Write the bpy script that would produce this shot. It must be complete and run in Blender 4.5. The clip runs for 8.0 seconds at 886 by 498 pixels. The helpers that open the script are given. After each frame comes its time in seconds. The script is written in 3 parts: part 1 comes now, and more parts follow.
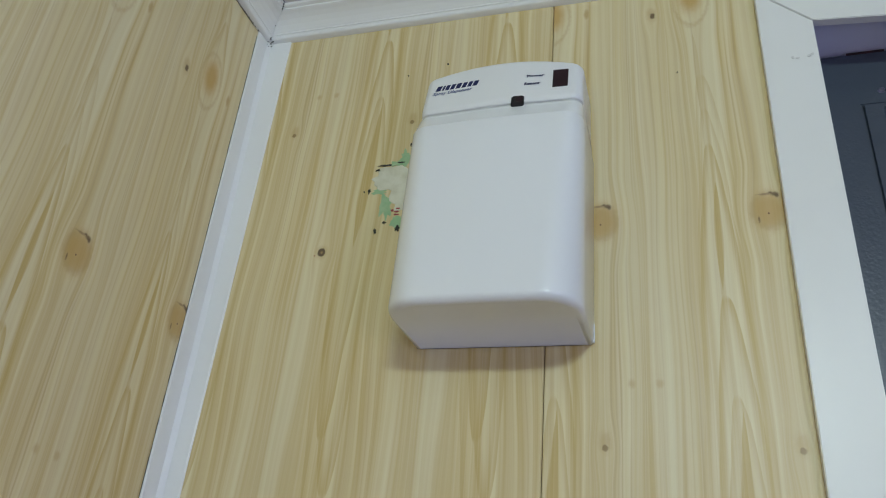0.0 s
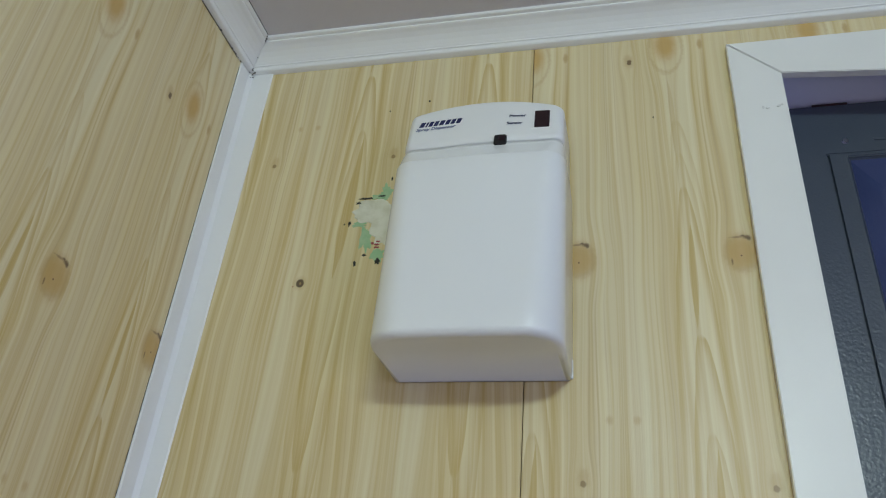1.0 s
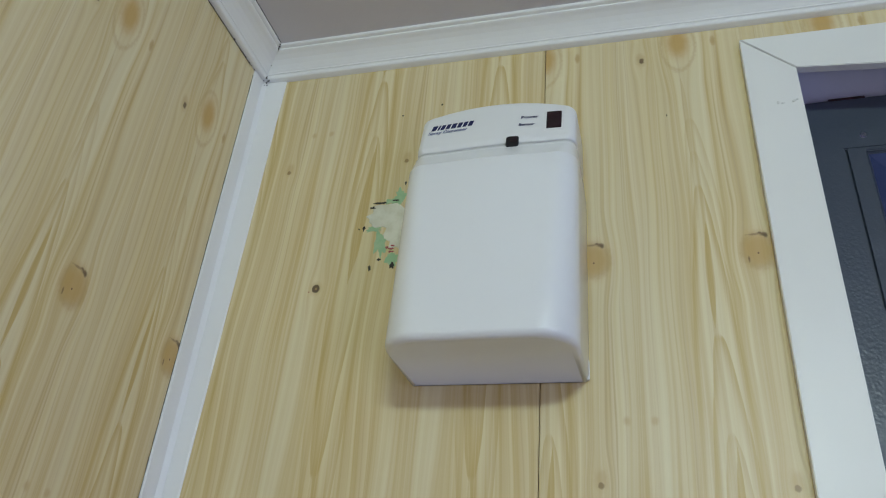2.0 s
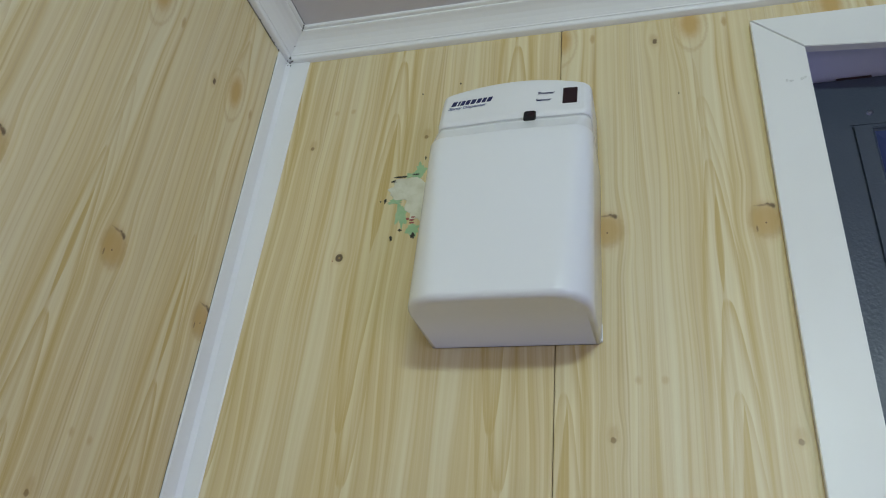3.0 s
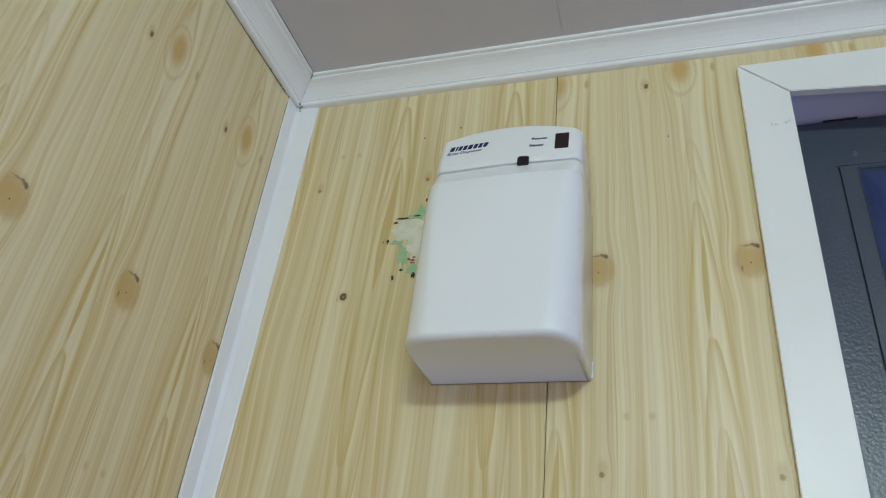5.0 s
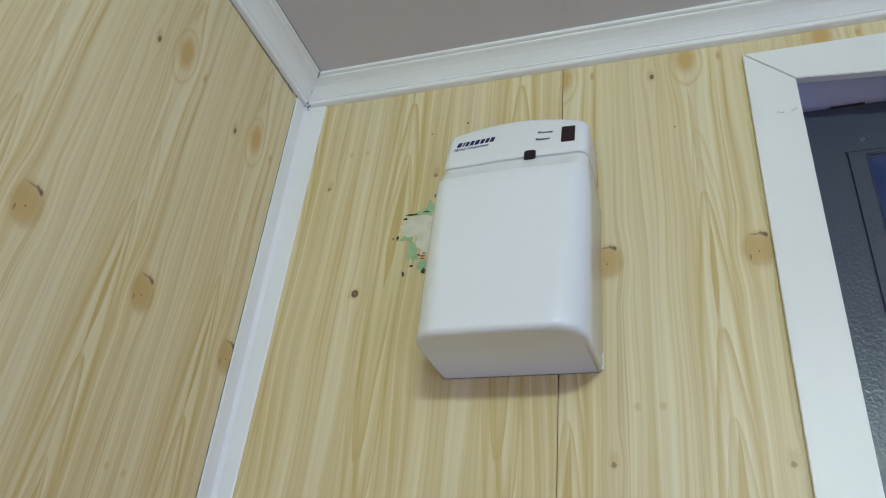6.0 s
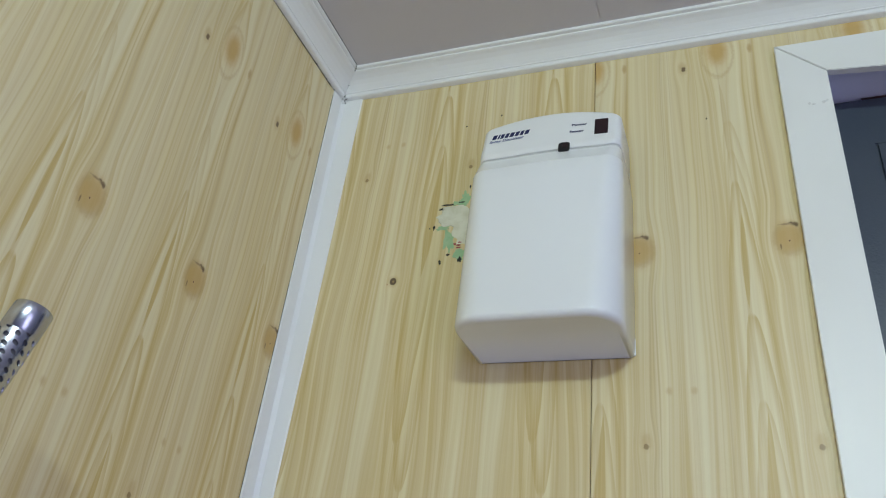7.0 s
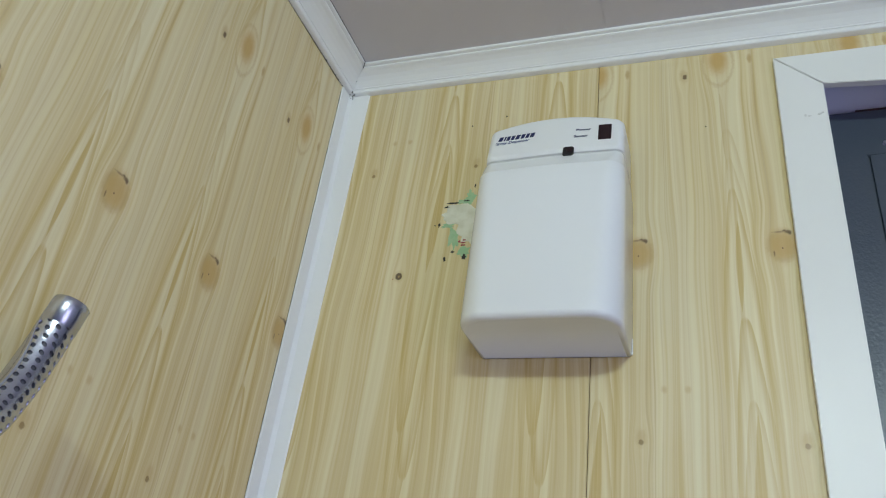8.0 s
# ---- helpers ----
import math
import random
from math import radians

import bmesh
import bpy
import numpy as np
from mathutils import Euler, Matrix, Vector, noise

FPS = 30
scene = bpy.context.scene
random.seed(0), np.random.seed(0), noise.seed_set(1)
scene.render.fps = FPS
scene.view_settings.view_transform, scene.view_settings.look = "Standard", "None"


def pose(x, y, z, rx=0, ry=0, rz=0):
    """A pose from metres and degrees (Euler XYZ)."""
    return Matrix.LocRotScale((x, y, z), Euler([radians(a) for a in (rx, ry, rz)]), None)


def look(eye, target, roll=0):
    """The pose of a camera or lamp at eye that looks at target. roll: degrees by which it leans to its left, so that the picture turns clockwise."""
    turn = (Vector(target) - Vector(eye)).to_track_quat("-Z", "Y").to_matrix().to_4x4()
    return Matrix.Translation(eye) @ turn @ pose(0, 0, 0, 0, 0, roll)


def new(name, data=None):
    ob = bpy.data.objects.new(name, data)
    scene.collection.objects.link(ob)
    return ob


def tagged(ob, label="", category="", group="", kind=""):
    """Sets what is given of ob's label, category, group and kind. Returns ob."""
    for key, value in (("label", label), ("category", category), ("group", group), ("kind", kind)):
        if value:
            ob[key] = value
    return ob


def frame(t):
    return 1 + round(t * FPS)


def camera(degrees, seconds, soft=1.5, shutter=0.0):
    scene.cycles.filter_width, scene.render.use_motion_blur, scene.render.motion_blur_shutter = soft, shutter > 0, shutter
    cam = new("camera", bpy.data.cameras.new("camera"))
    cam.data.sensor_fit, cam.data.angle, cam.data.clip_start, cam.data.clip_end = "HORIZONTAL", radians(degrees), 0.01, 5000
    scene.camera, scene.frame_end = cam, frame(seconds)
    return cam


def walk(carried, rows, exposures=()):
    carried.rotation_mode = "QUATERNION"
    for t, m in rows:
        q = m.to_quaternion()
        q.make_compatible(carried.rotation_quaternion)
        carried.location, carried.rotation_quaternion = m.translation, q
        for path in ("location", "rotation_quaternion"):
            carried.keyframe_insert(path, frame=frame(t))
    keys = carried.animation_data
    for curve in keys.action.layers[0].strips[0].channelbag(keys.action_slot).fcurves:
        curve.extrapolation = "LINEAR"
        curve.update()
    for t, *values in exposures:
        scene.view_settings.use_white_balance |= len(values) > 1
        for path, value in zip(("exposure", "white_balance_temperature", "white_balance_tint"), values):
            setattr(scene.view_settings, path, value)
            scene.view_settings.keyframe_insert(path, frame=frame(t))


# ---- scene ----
cam = camera(60.9, 8.0, 1.1)
PATH = [
    (0, (0.007, 0.007, 1.495), (-0.58, 1.669, 2.441), 5.8),
    (0.5, (-0.01, 0.003, 1.495), (-0.515, 1.658, 2.498), 5.8),
    (1, (-0.007, -0.001, 1.49), (-0.488, 1.64, 2.526), 5.7),
    (1.5, (-0.002, 0.004, 1.491), (-0.498, 1.634, 2.537), 5.5),
    (2.8, (-0.002, -0.009, 1.47), (-0.577, 1.606, 2.498), 6.0),
    (3, (-0.005, -0.011, 1.457), (-0.561, 1.611, 2.487), 6.4),
    (3.5, (0.004, -0.029, 1.455), (-0.546, 1.584, 2.503), 7.1),
    (4, (0.01, -0.034, 1.453), (-0.57, 1.545, 2.534), 7.7),
    (4.5, (0.018, -0.033, 1.454), (-0.576, 1.535, 2.542), 7.6),
    (6, (0.028, -0.038, 1.453), (-0.612, 1.529, 2.519), 6.5),
    (6.5, (0.03, -0.049, 1.451), (-0.632, 1.515, 2.507), 6.6),
    (7, (0.025, -0.06, 1.44), (-0.677, 1.501, 2.474), 7.6),
    (7.5, (0.015, -0.072, 1.437), (-0.68, 1.523, 2.425), 8.0),
    (8, (0.02, -0.089, 1.436), (-0.66, 1.501, 2.441), 8.4),
]
walk(cam, [(t, look(eye, target, roll)) for t, eye, target, roll in PATH], [(0, -0.1), (0.5, -0.25), (1.0, -0.12), (4.0, -0.08), (4.5, 0.04), (8, 0.1)])

# ---- world, lamp light and exposure ----
world = bpy.data.worlds.new("world")
scene.world = world
world.use_nodes = True
world.node_tree.nodes["Background"].inputs[0].default_value = (0.6, 0.7, 1.0, 1)
world.node_tree.nodes["Background"].inputs[1].default_value = 0.02
LAMP, AIM = (0.22, -0.72, 1.965), (-0.20, 0.42, 1.86)
COOL, FILL_TINT = (0.80, 1.0, 0.97), (0.68, 0.68, 1.0)
WINDOW = (-0.90, -0.26, 0.80, 1.85)  # south, north, bottom and top of the unseen window added in the east wall
bulb = bpy.data.lights.new("lamp_light", "AREA")
bulb.shape, bulb.size, bulb.size_y = "RECTANGLE", 0.30, 0.07
bulb.energy, bulb.color = 4.6, COOL
new("lamp_light", bulb).matrix_world = look(LAMP, AIM)
# added cool light from the right, in an unseen window
side_fill = bpy.data.lights.new("added_window_light", "AREA")
side_fill.shape, side_fill.size, side_fill.size_y = "RECTANGLE", 0.58, 0.99
side_fill.energy, side_fill.color = 6.8, FILL_TINT
new("added_window_light", side_fill).matrix_world = look((0.944, -0.58, 1.325), (0.0, -0.58, 1.325))
scene.view_settings.exposure = 0.0


# ---- materials ----
class Nodes:
    """A material's node tree, with short calls for arithmetic."""

    def __init__(self, name, rough=0.5, metal=0.0, colour=(0.8, 0.8, 0.8), coat=0.0):
        self.mat = bpy.data.materials.new(name)
        self.mat.use_nodes = True
        self.tree = self.mat.node_tree
        self.bsdf = self.tree.nodes["Principled BSDF"]
        self.bsdf.inputs["Base Color"].default_value = (*colour, 1)
        self.bsdf.inputs["Roughness"].default_value = rough
        self.bsdf.inputs["Metallic"].default_value = metal
        self.bsdf.inputs["Coat Weight"].default_value = coat
        self.bsdf.inputs["Coat Roughness"].default_value = 0.08

    def put(self, socket, value):
        if isinstance(value, bpy.types.NodeSocket):
            self.tree.links.new(value, socket)
        else:
            socket.default_value = value

    def node(self, kind):
        return self.tree.nodes.new(kind)

    def math(self, op, a, b=0.0, c=0.0):
        n = self.node("ShaderNodeMath")
        n.operation = op
        for socket, value in zip(n.inputs, (a, b, c)):
            self.put(socket, value)
        return n.outputs[0]

    def span(self, value, a, b, low=0.0, high=1.0, smooth=True):
        n = self.node("ShaderNodeMapRange")
        n.interpolation_type = "SMOOTHSTEP" if smooth else "LINEAR"
        for socket, v in zip(n.inputs[:5], (value, a, b, low, high)):
            self.put(socket, v)
        return n.outputs[0]

    def vec(self, x, y, z):
        n = self.node("ShaderNodeCombineXYZ")
        for socket, v in zip(n.inputs, (x, y, z)):
            self.put(socket, v)
        return n.outputs[0]

    def noise(self, vector, scale=1.0, detail=2.0, rough=0.5):
        n = self.node("ShaderNodeTexNoise")
        self.put(n.inputs["Vector"], vector)
        n.inputs["Scale"].default_value = scale
        n.inputs["Detail"].default_value = detail
        n.inputs["Roughness"].default_value = rough
        return n.outputs[0]

    def mix(self, factor, a, b):
        n = self.node("ShaderNodeMix")
        n.data_type = "RGBA"
        self.put(n.inputs[0], factor)
        for socket, v in ((n.inputs[6], a), (n.inputs[7], b)):
            self.put(socket, v if isinstance(v, bpy.types.NodeSocket) else (*v, 1))
        return n.outputs[2]

    def place(self):
        return self.node("ShaderNodeTexCoord").outputs["Object"]

    def bump(self, height, strength, distance=0.001):
        n = self.node("ShaderNodeBump")
        n.inputs["Strength"].default_value = strength
        n.inputs["Distance"].default_value = distance
        self.put(n.inputs["Height"], height)
        self.put(self.bsdf.inputs["Normal"], n.outputs[0])

    def colour(self, value):
        self.put(self.bsdf.inputs["Base Color"], value)


def worn(name, colour, dirt, rough=0.45, amount=0.35, scale=9.0, grain=0.15, metal=0.0, coat=0.0, relief=300.0):
    """A plain surface with faint clouds of wear, dirt and fine relief."""
    n = Nodes(name, rough, metal, colour, coat)
    p = n.place()
    clouds = n.span(n.noise(p, scale, 3, 0.5), 0.35, 0.75, 0, amount)
    n.colour(n.mix(clouds, colour, dirt))
    if rough > 0.4:
        n.put(n.bsdf.inputs["Roughness"], n.span(n.noise(p, scale * 4, 1), 0.2, 0.8, rough * 0.9, rough * 1.12))
    n.bump(n.noise(p, relief, 2), grain, 0.0006)
    return n.mat


PRINT = 0.12  # width after which the printed wood pattern comes again


def wood_print():
    """Printed pine: pattern across local x with the width PRINT, along local z."""
    n = Nodes("pine_print", 0.36)
    split = n.node("ShaderNodeSeparateXYZ")
    n.put(split.inputs[0], n.place())
    x, v = split.outputs[0], split.outputs[2]
    turn = n.math("MULTIPLY", x, 2 * math.pi / PRINT)
    r = PRINT / (2 * math.pi)
    cx = n.math("MULTIPLY", n.math("COSINE", turn), r)
    cy = n.math("MULTIPLY", n.math("SINE", turn), r)

    def ring_noise(c1, c2, across, along, detail, rough):
        vector = n.vec(n.math("MULTIPLY", c1, across), n.math("MULTIPLY", c2, across), n.math("MULTIPLY", v, along))
        return n.math("SUBTRACT", n.noise(vector, 1.0, detail, rough), 0.5)

    def off(u0, base):
        """Distance from the line u0, the short way round the pattern."""
        return n.math("WRAP", n.math("SUBTRACT", base, u0), PRINT / 2, -PRINT / 2)

    wobble = ring_noise(cx, cy, 300, 300, 2, 0.5)

    def blob(u0, v0, ru, rv, rough=0.25):
        du = n.math("DIVIDE", off(u0, x), ru)
        dv = n.math("DIVIDE", n.math("SUBTRACT", v, v0), rv)
        d = n.math("SQRT", n.math("ADD", n.math("MULTIPLY", du, du), n.math("MULTIPLY", dv, dv)))
        return n.math("ADD", d, n.math("MULTIPLY", wobble, rough * 2))

    # the grain sways along the board and parts round the knots
    sway = n.math("ADD", n.math("MULTIPLY", ring_noise(cx, cy, 26, 4.0, 1, 0.5), 0.018), n.math("MULTIPLY", ring_noise(cx, cy, 120, 10, 1, 0.5), 0.0012))
    xs = n.math("ADD", x, sway)
    for u0, v0, ru, rv in ((0.041, 1.799, 0.018, 0.034), (0.0, 2.022, 0.018, 0.045), (0.0875, 2.007, 0.008, 0.020), (0.0945, 1.494, 0.010, 0.022), (0.042, 1.625, 0.008, 0.020)):
        near = n.span(blob(u0, v0, ru, rv, 0.0), 1.6, 0.0, 0.0, 0.6)
        xs = n.math("SUBTRACT", xs, n.math("MULTIPLY", off(u0, x), near))
    turn2 = n.math("MULTIPLY", xs, 2 * math.pi / PRINT)
    sx = n.math("MULTIPLY", n.math("COSINE", turn2), r)
    sy = n.math("MULTIPLY", n.math("SINE", turn2), r)

    def loop(across, along, detail=2.0, rough=0.5):
        return ring_noise(sx, sy, across, along, detail, rough)

    big = blob(0.041, 1.799, 0.0125, 0.0165, 0.12)
    oval = blob(0.0, 2.024, 0.0118, 0.023, 0.1)

    # figure: nested arches that open downwards, spindles of late wood between them, a tongue below
    ripple = n.math("MULTIPLY", loop(90, 12, 2), 0.004)

    def arch(u0, v0, left, right, width, strength, reach, up=-1.0):
        """A line from its tip at (u0, v0) down (or up) both sides; left and right say how narrow it is."""
        d = n.math("ADD", off(u0, xs), ripple)
        run = n.math("MAXIMUM", n.math("MULTIPLY", n.math("SUBTRACT", v, v0), up), 0.0)
        narrow = n.span(d, -0.002, 0.002, left, right)
        gap = n.math("SUBTRACT", n.math("ABSOLUTE", d), n.math("SQRT", n.math("DIVIDE", run, narrow)))
        inside = n.math("MULTIPLY", n.span(gap, -4.5 * width, 0.0), n.span(gap, 0.0, width * 0.5, 1, 0))
        there = n.math("MULTIPLY", n.span(run, 0.0, 0.006), n.span(run, reach * 0.3, reach, strength, 0))
        return n.math("MULTIPLY", inside, there)

    def spindle(u0, v0, half_u, half_v, lean, strength):
        d = n.math("ADD", n.math("SUBTRACT", off(u0, xs), n.math("MULTIPLY", n.math("SUBTRACT", v, v0), lean)), ripple)
        along = n.math("DIVIDE", n.math("SUBTRACT", v, v0), half_v)
        wide = n.math("MULTIPLY", n.math("MAXIMUM", n.math("SUBTRACT", 1.0, n.math("MULTIPLY", along, along)), 0.001), half_u)
        return n.span(n.math("DIVIDE", n.math("ABSOLUTE", d), wide), 1.15, 0.75, 0, strength)

    def band(u0, half, strength):
        return n.math("MULTIPLY", n.span(n.math("ABSOLUTE", off(u0, xs)), half, 0.0, 0, strength), n.span(loop(22, 5, 1), -0.12, 0.10, 0.35, 1.0))

    swathe = n.span(loop(95, 0.7, 2), -0.10, 0.20)
    streak = n.span(loop(190, 0.8, 2, 0.5), -0.05, 0.22)
    veins = n.span(loop(150, 0.7, 2, 0.5), -0.06, 0.2)
    lines = n.span(loop(420, 0.7, 1), 0.05, 0.25)
    fine = n.span(loop(900, 9, 3, 0.6), -0.22, 0.22)
    broad = n.span(loop(60, 1.4, 2), -0.16, 0.18)
    cloud = n.span(loop(30, 9, 2), -0.2, 0.2)
    # fine lines gather in some parts of the board and leave others clear
    clear = n.span(loop(45, 3, 1), -0.10, 0.12)

    pale, straw, tan, brown = (0.88, 0.81, 0.59), (0.76, 0.645, 0.36), (0.57, 0.40, 0.12), (0.45, 0.275, 0.075)
    c = n.mix(broad, straw, (0.78, 0.69, 0.44))
    c = n.mix(n.math("MULTIPLY", swathe, 0.68), c, tan)
    c = n.mix(n.math("MULTIPLY", veins, 0.60), c, pale)
    for u0, half, strength in ((-0.019, 0.011, 0.40), (0.0377, 0.009, 0.30), (0.0214, 0.007, 0.28), (-0.052, 0.010, 0.25)):
        c = n.mix(band(u0, half, strength), c, tan)
    c = n.mix(n.math("MULTIPLY", n.math("MULTIPLY", streak, n.math("ADD", clear, 0.3)), 0.6), c, tan)
    for tip in ((0.0014, 1.935, 900, 330, 0.0010, 0.45, 0.36), (0.0014, 1.900, 1000, 420, 0.0010, 0.45, 0.36), (0.0014, 1.865, 700, 430, 0.0013, 0.80, 0.34),
                (0.0045, 1.7336, 640, 400, 0.0015, 0.85, 0.22), (0.0050, 1.662, 800, 420, 0.0012, 0.6, 0.2), (0.0, 2.125, 900, 600, 0.0014, 0.6, 0.13), (0.002, 2.095, 700, 500, 0.0014, 0.6, 0.08)):
        c = n.mix(arch(*tip), c, tan)
    for tip in ((0.0012, 1.331, 950, 950, 0.0017, 0.85, 0.24, 1.0), (0.0085, 1.290, 700, 800, 0.0014, 0.7, 0.24, 1.0), (0.0012, 1.245, 700, 700, 0.0014, 0.6, 0.24, 1.0)):
        c = n.mix(arch(*tip), c, tan)
    for body in ((0.0042, 1.782, 0.0033, 0.046, 0.01, 0.85), (0.0048, 1.574, 0.0046, 0.078, 0.044, 0.9), (0.0, 1.93, 0.0022, 0.05, 0.0, 0.4)):
        c = n.mix(spindle(*body), c, tan)
    c = n.mix(n.math("MULTIPLY", n.math("MULTIPLY", lines, clear), 0.42), c, brown)
    c = n.mix(n.math("MULTIPLY", n.span(loop(650, 3.0, 2, 0.6), -0.05, 0.2), 0.16), c, (0.88, 0.81, 0.60))
    c = n.mix(n.math("MULTIPLY", cloud, 0.22), c, (0.72, 0.63, 0.40))
    c = n.mix(n.math("MULTIPLY", fine, 0.10), c, (0.86, 0.80, 0.58))

    def stain(dist, inner, outer, strength, colour):
        nonlocal c
        c = n.mix(n.span(dist, outer, inner, 0, strength), c, colour)

    def rim(dist, at, width, strength, colour):
        nonlocal c
        c = n.mix(n.math("MULTIPLY", n.span(dist, at - width, at), n.span(dist, at, at + width, strength, 0)), c, colour)

    # large round knot with a dark mark above and cracks in its rim
    stain(big, 0.3, 1.5, 0.55, (0.55, 0.36, 0.11))
    stain(big, 0.5, 1.2, 0.50, (0.53, 0.32, 0.09))
    rim(big, 0.90, 0.30, 0.16, (0.38, 0.22, 0.08))
    for u0, v0, ru, rv in ((0.0432, 1.8140, 0.0026, 0.0013), (0.0458, 1.8128, 0.0032, 0.0020), (0.0474, 1.8112, 0.0016, 0.0022)):
        stain(blob(u0, v0, ru, rv, 0.5), 0.2, 1.2, 0.75, (0.11, 0.06, 0.03))
    stain(blob(0.0385, 1.813, 0.0060, 0.0013, 0.6), 0.3, 1.1, 0.55, (0.20, 0.11, 0.05))
    stain(blob(0.0335, 1.792, 0.0012, 0.0040, 0.5), 0.4, 1.0, 0.7, (0.16, 0.09, 0.04))
    stain(blob(0.0405, 1.7965, 0.0008, 0.0010, 0.1), 0.6, 1.0, 0.9, (0.14, 0.07, 0.03))
    # small dark knot and the orange oval beside it
    stain(blob(0.087, 2.008, 0.0060, 0.0110), 0.2, 1.1, 0.45, (0.50, 0.33, 0.12))
    stain(blob(0.0875, 2.007, 0.0026, 0.0042, 0.4), 0.5, 1.0, 0.85, (0.12, 0.065, 0.03))
    stain(oval, 0.3, 1.2, 0.85, (0.57, 0.35, 0.10))
    rim(blob(0.0, 2.020, 0.0145, 0.030, 0.12), 1.0, 0.16, 0.32, (0.52, 0.34, 0.12))
    stain(blob(0.030, 2.021, 0.0030, 0.0075), 0.3, 1.1, 0.65, (0.50, 0.31, 0.10))
    # small knots lower down
    stain(blob(0.042, 1.629, 0.0060, 0.0095), 0.2, 1.1, 0.45, (0.54, 0.37, 0.14))
    stain(blob(0.042, 1.625, 0.0026, 0.0028, 0.4), 0.5, 1.0, 0.75, (0.26, 0.15, 0.05))
    stain(blob(0.0605, 1.669, 0.0035, 0.0045), 0.2, 1.1, 0.5, (0.56, 0.38, 0.14))
    stain(blob(0.0790, 1.669, 0.0035, 0.0045), 0.2, 1.1, 0.5, (0.56, 0.38, 0.14))
    eye = blob(0.0945, 1.494, 0.0038, 0.0044, 0.15)
    stain(eye, 0.9, 2.0, 0.35, (0.54, 0.37, 0.13))
    stain(eye, 0.8, 1.05, 0.9, (0.09, 0.055, 0.03))
    stain(blob(0.0947, 1.4938, 0.0013, 0.0016, 0.1), 0.6, 1.0, 0.8, (0.42, 0.28, 0.12))
    stain(blob(0.0885, 1.491, 0.0008, 0.0010, 0.1), 0.5, 1.0, 0.8, (0.40, 0.12, 0.07))
    n.colour(c)
    n.bsdf.inputs["Roughness"].default_value = 0.40
    n.bump(n.math("ADD", fine, n.math("MULTIPLY", streak, 0.6)), 0.10, 0.0005)
    return n.mat


PINE = wood_print()
WHITE_TRIM = worn("white_trim", (0.86, 0.87, 0.85), (0.70, 0.69, 0.64), 0.34, 0.1, 10)
WHITE_CASING = worn("white_casing", (0.86, 0.87, 0.83), (0.74, 0.73, 0.67), 0.36, 0.15, 12, 0.03)
CEILING_PAINT = worn("ceiling_panel", (0.64, 0.62, 0.65), (0.60, 0.58, 0.61), 0.5, 0.4, 5)
PLASTIC = worn("white_plastic", (0.84, 0.86, 0.86), (0.80, 0.82, 0.82), 0.24, 0.06, 5, 0.02, coat=0.3)
HEAD_PLASTIC = worn("head_plastic", (0.82, 0.83, 0.82), (0.72, 0.74, 0.74), 0.34, 0.08, 8, 0.04)
GAP_BLACK = worn("joint_black", (0.02, 0.02, 0.022), (0.04, 0.04, 0.04), 0.7)
SENSOR_BLACK = worn("sensor_black", (0.006, 0.006, 0.007), (0.010, 0.009, 0.010), 0.5)
SENSOR_RED = worn("dark_red_lens", (0.012, 0.003, 0.005), (0.025, 0.004, 0.007), 0.32, 0.5, 60, 0.02)
INK = worn("navy_ink", (0.012, 0.018, 0.085), (0.03, 0.04, 0.13), 0.7)
INK_PALE = worn("grey_blue_ink", (0.16, 0.19, 0.32), (0.25, 0.28, 0.4), 0.5)
GRIME_AND_SHADE = worn("black_grime_and_shade", (0.035, 0.035, 0.03), (0.10, 0.09, 0.07), 0.85, 0.6, 200)
SCUFF = worn("grey_scuff", (0.72, 0.72, 0.68), (0.77, 0.78, 0.74), 0.6, 0.7, 300)
PLASTER = worn("bare_filler", (0.78, 0.77, 0.66), (0.62, 0.60, 0.46), 0.8, 0.7, 90, 0.6)
GREEN_TEAR = worn("green_underlay", (0.34, 0.55, 0.32), (0.50, 0.62, 0.40), 0.8, 0.7, 160, 0.5)
RED_TEAR = worn("red_speckle", (0.42, 0.10, 0.11), (0.25, 0.05, 0.06), 0.8, 0.6, 200)
RUST = worn("rusty_chip", (0.030, 0.014, 0.012), (0.10, 0.03, 0.025), 0.8, 0.7, 150)
STEEL = worn("polished_steel", (0.46, 0.47, 0.54), (0.36, 0.37, 0.43), 0.27, 0.4, 60, 0.05, metal=1.0)
# darkened steel: the shade behind the holes is in this colour
STEEL_SHADED = worn("tube_inside_shade", (0.10, 0.10, 0.12), (0.06, 0.06, 0.07), 0.5)
# unseen floor: lavender tint added to throw bluish light on undersides
FLOOR_BOUNCE = worn("blue_bounce", (0.60, 0.58, 0.80), (0.52, 0.50, 0.72), 0.35, 0.6, 6)
# unseen rear wall, dark blue-grey to give the steel tube bluish reflections
SOUTH_REFLECTED = worn("blue_grey_reflected", (0.24, 0.26, 0.36), (0.20, 0.22, 0.30), 0.4, 0.5, 4)
LILAC = worn("lilac_lining", (0.86, 0.86, 0.97), (0.78, 0.78, 0.90), 0.35, 0.3, 12, 0.08)
# unseen east wall, tinted so its bounce cools the dispenser's right side
EAST_BOUNCE = worn("pale_blue_bounce", (0.50, 0.53, 0.78), (0.44, 0.47, 0.70), 0.4, 0.5, 4)
glass = Nodes("window_glass", 0.02, 0.0, (0.95, 0.97, 1.0))
glass.bsdf.inputs["Transmission Weight"].default_value = 1.0
GLASS = glass.mat
WALL_BACKING = worn("backing_board", (0.42, 0.36, 0.27), (0.34, 0.29, 0.2), 0.8)


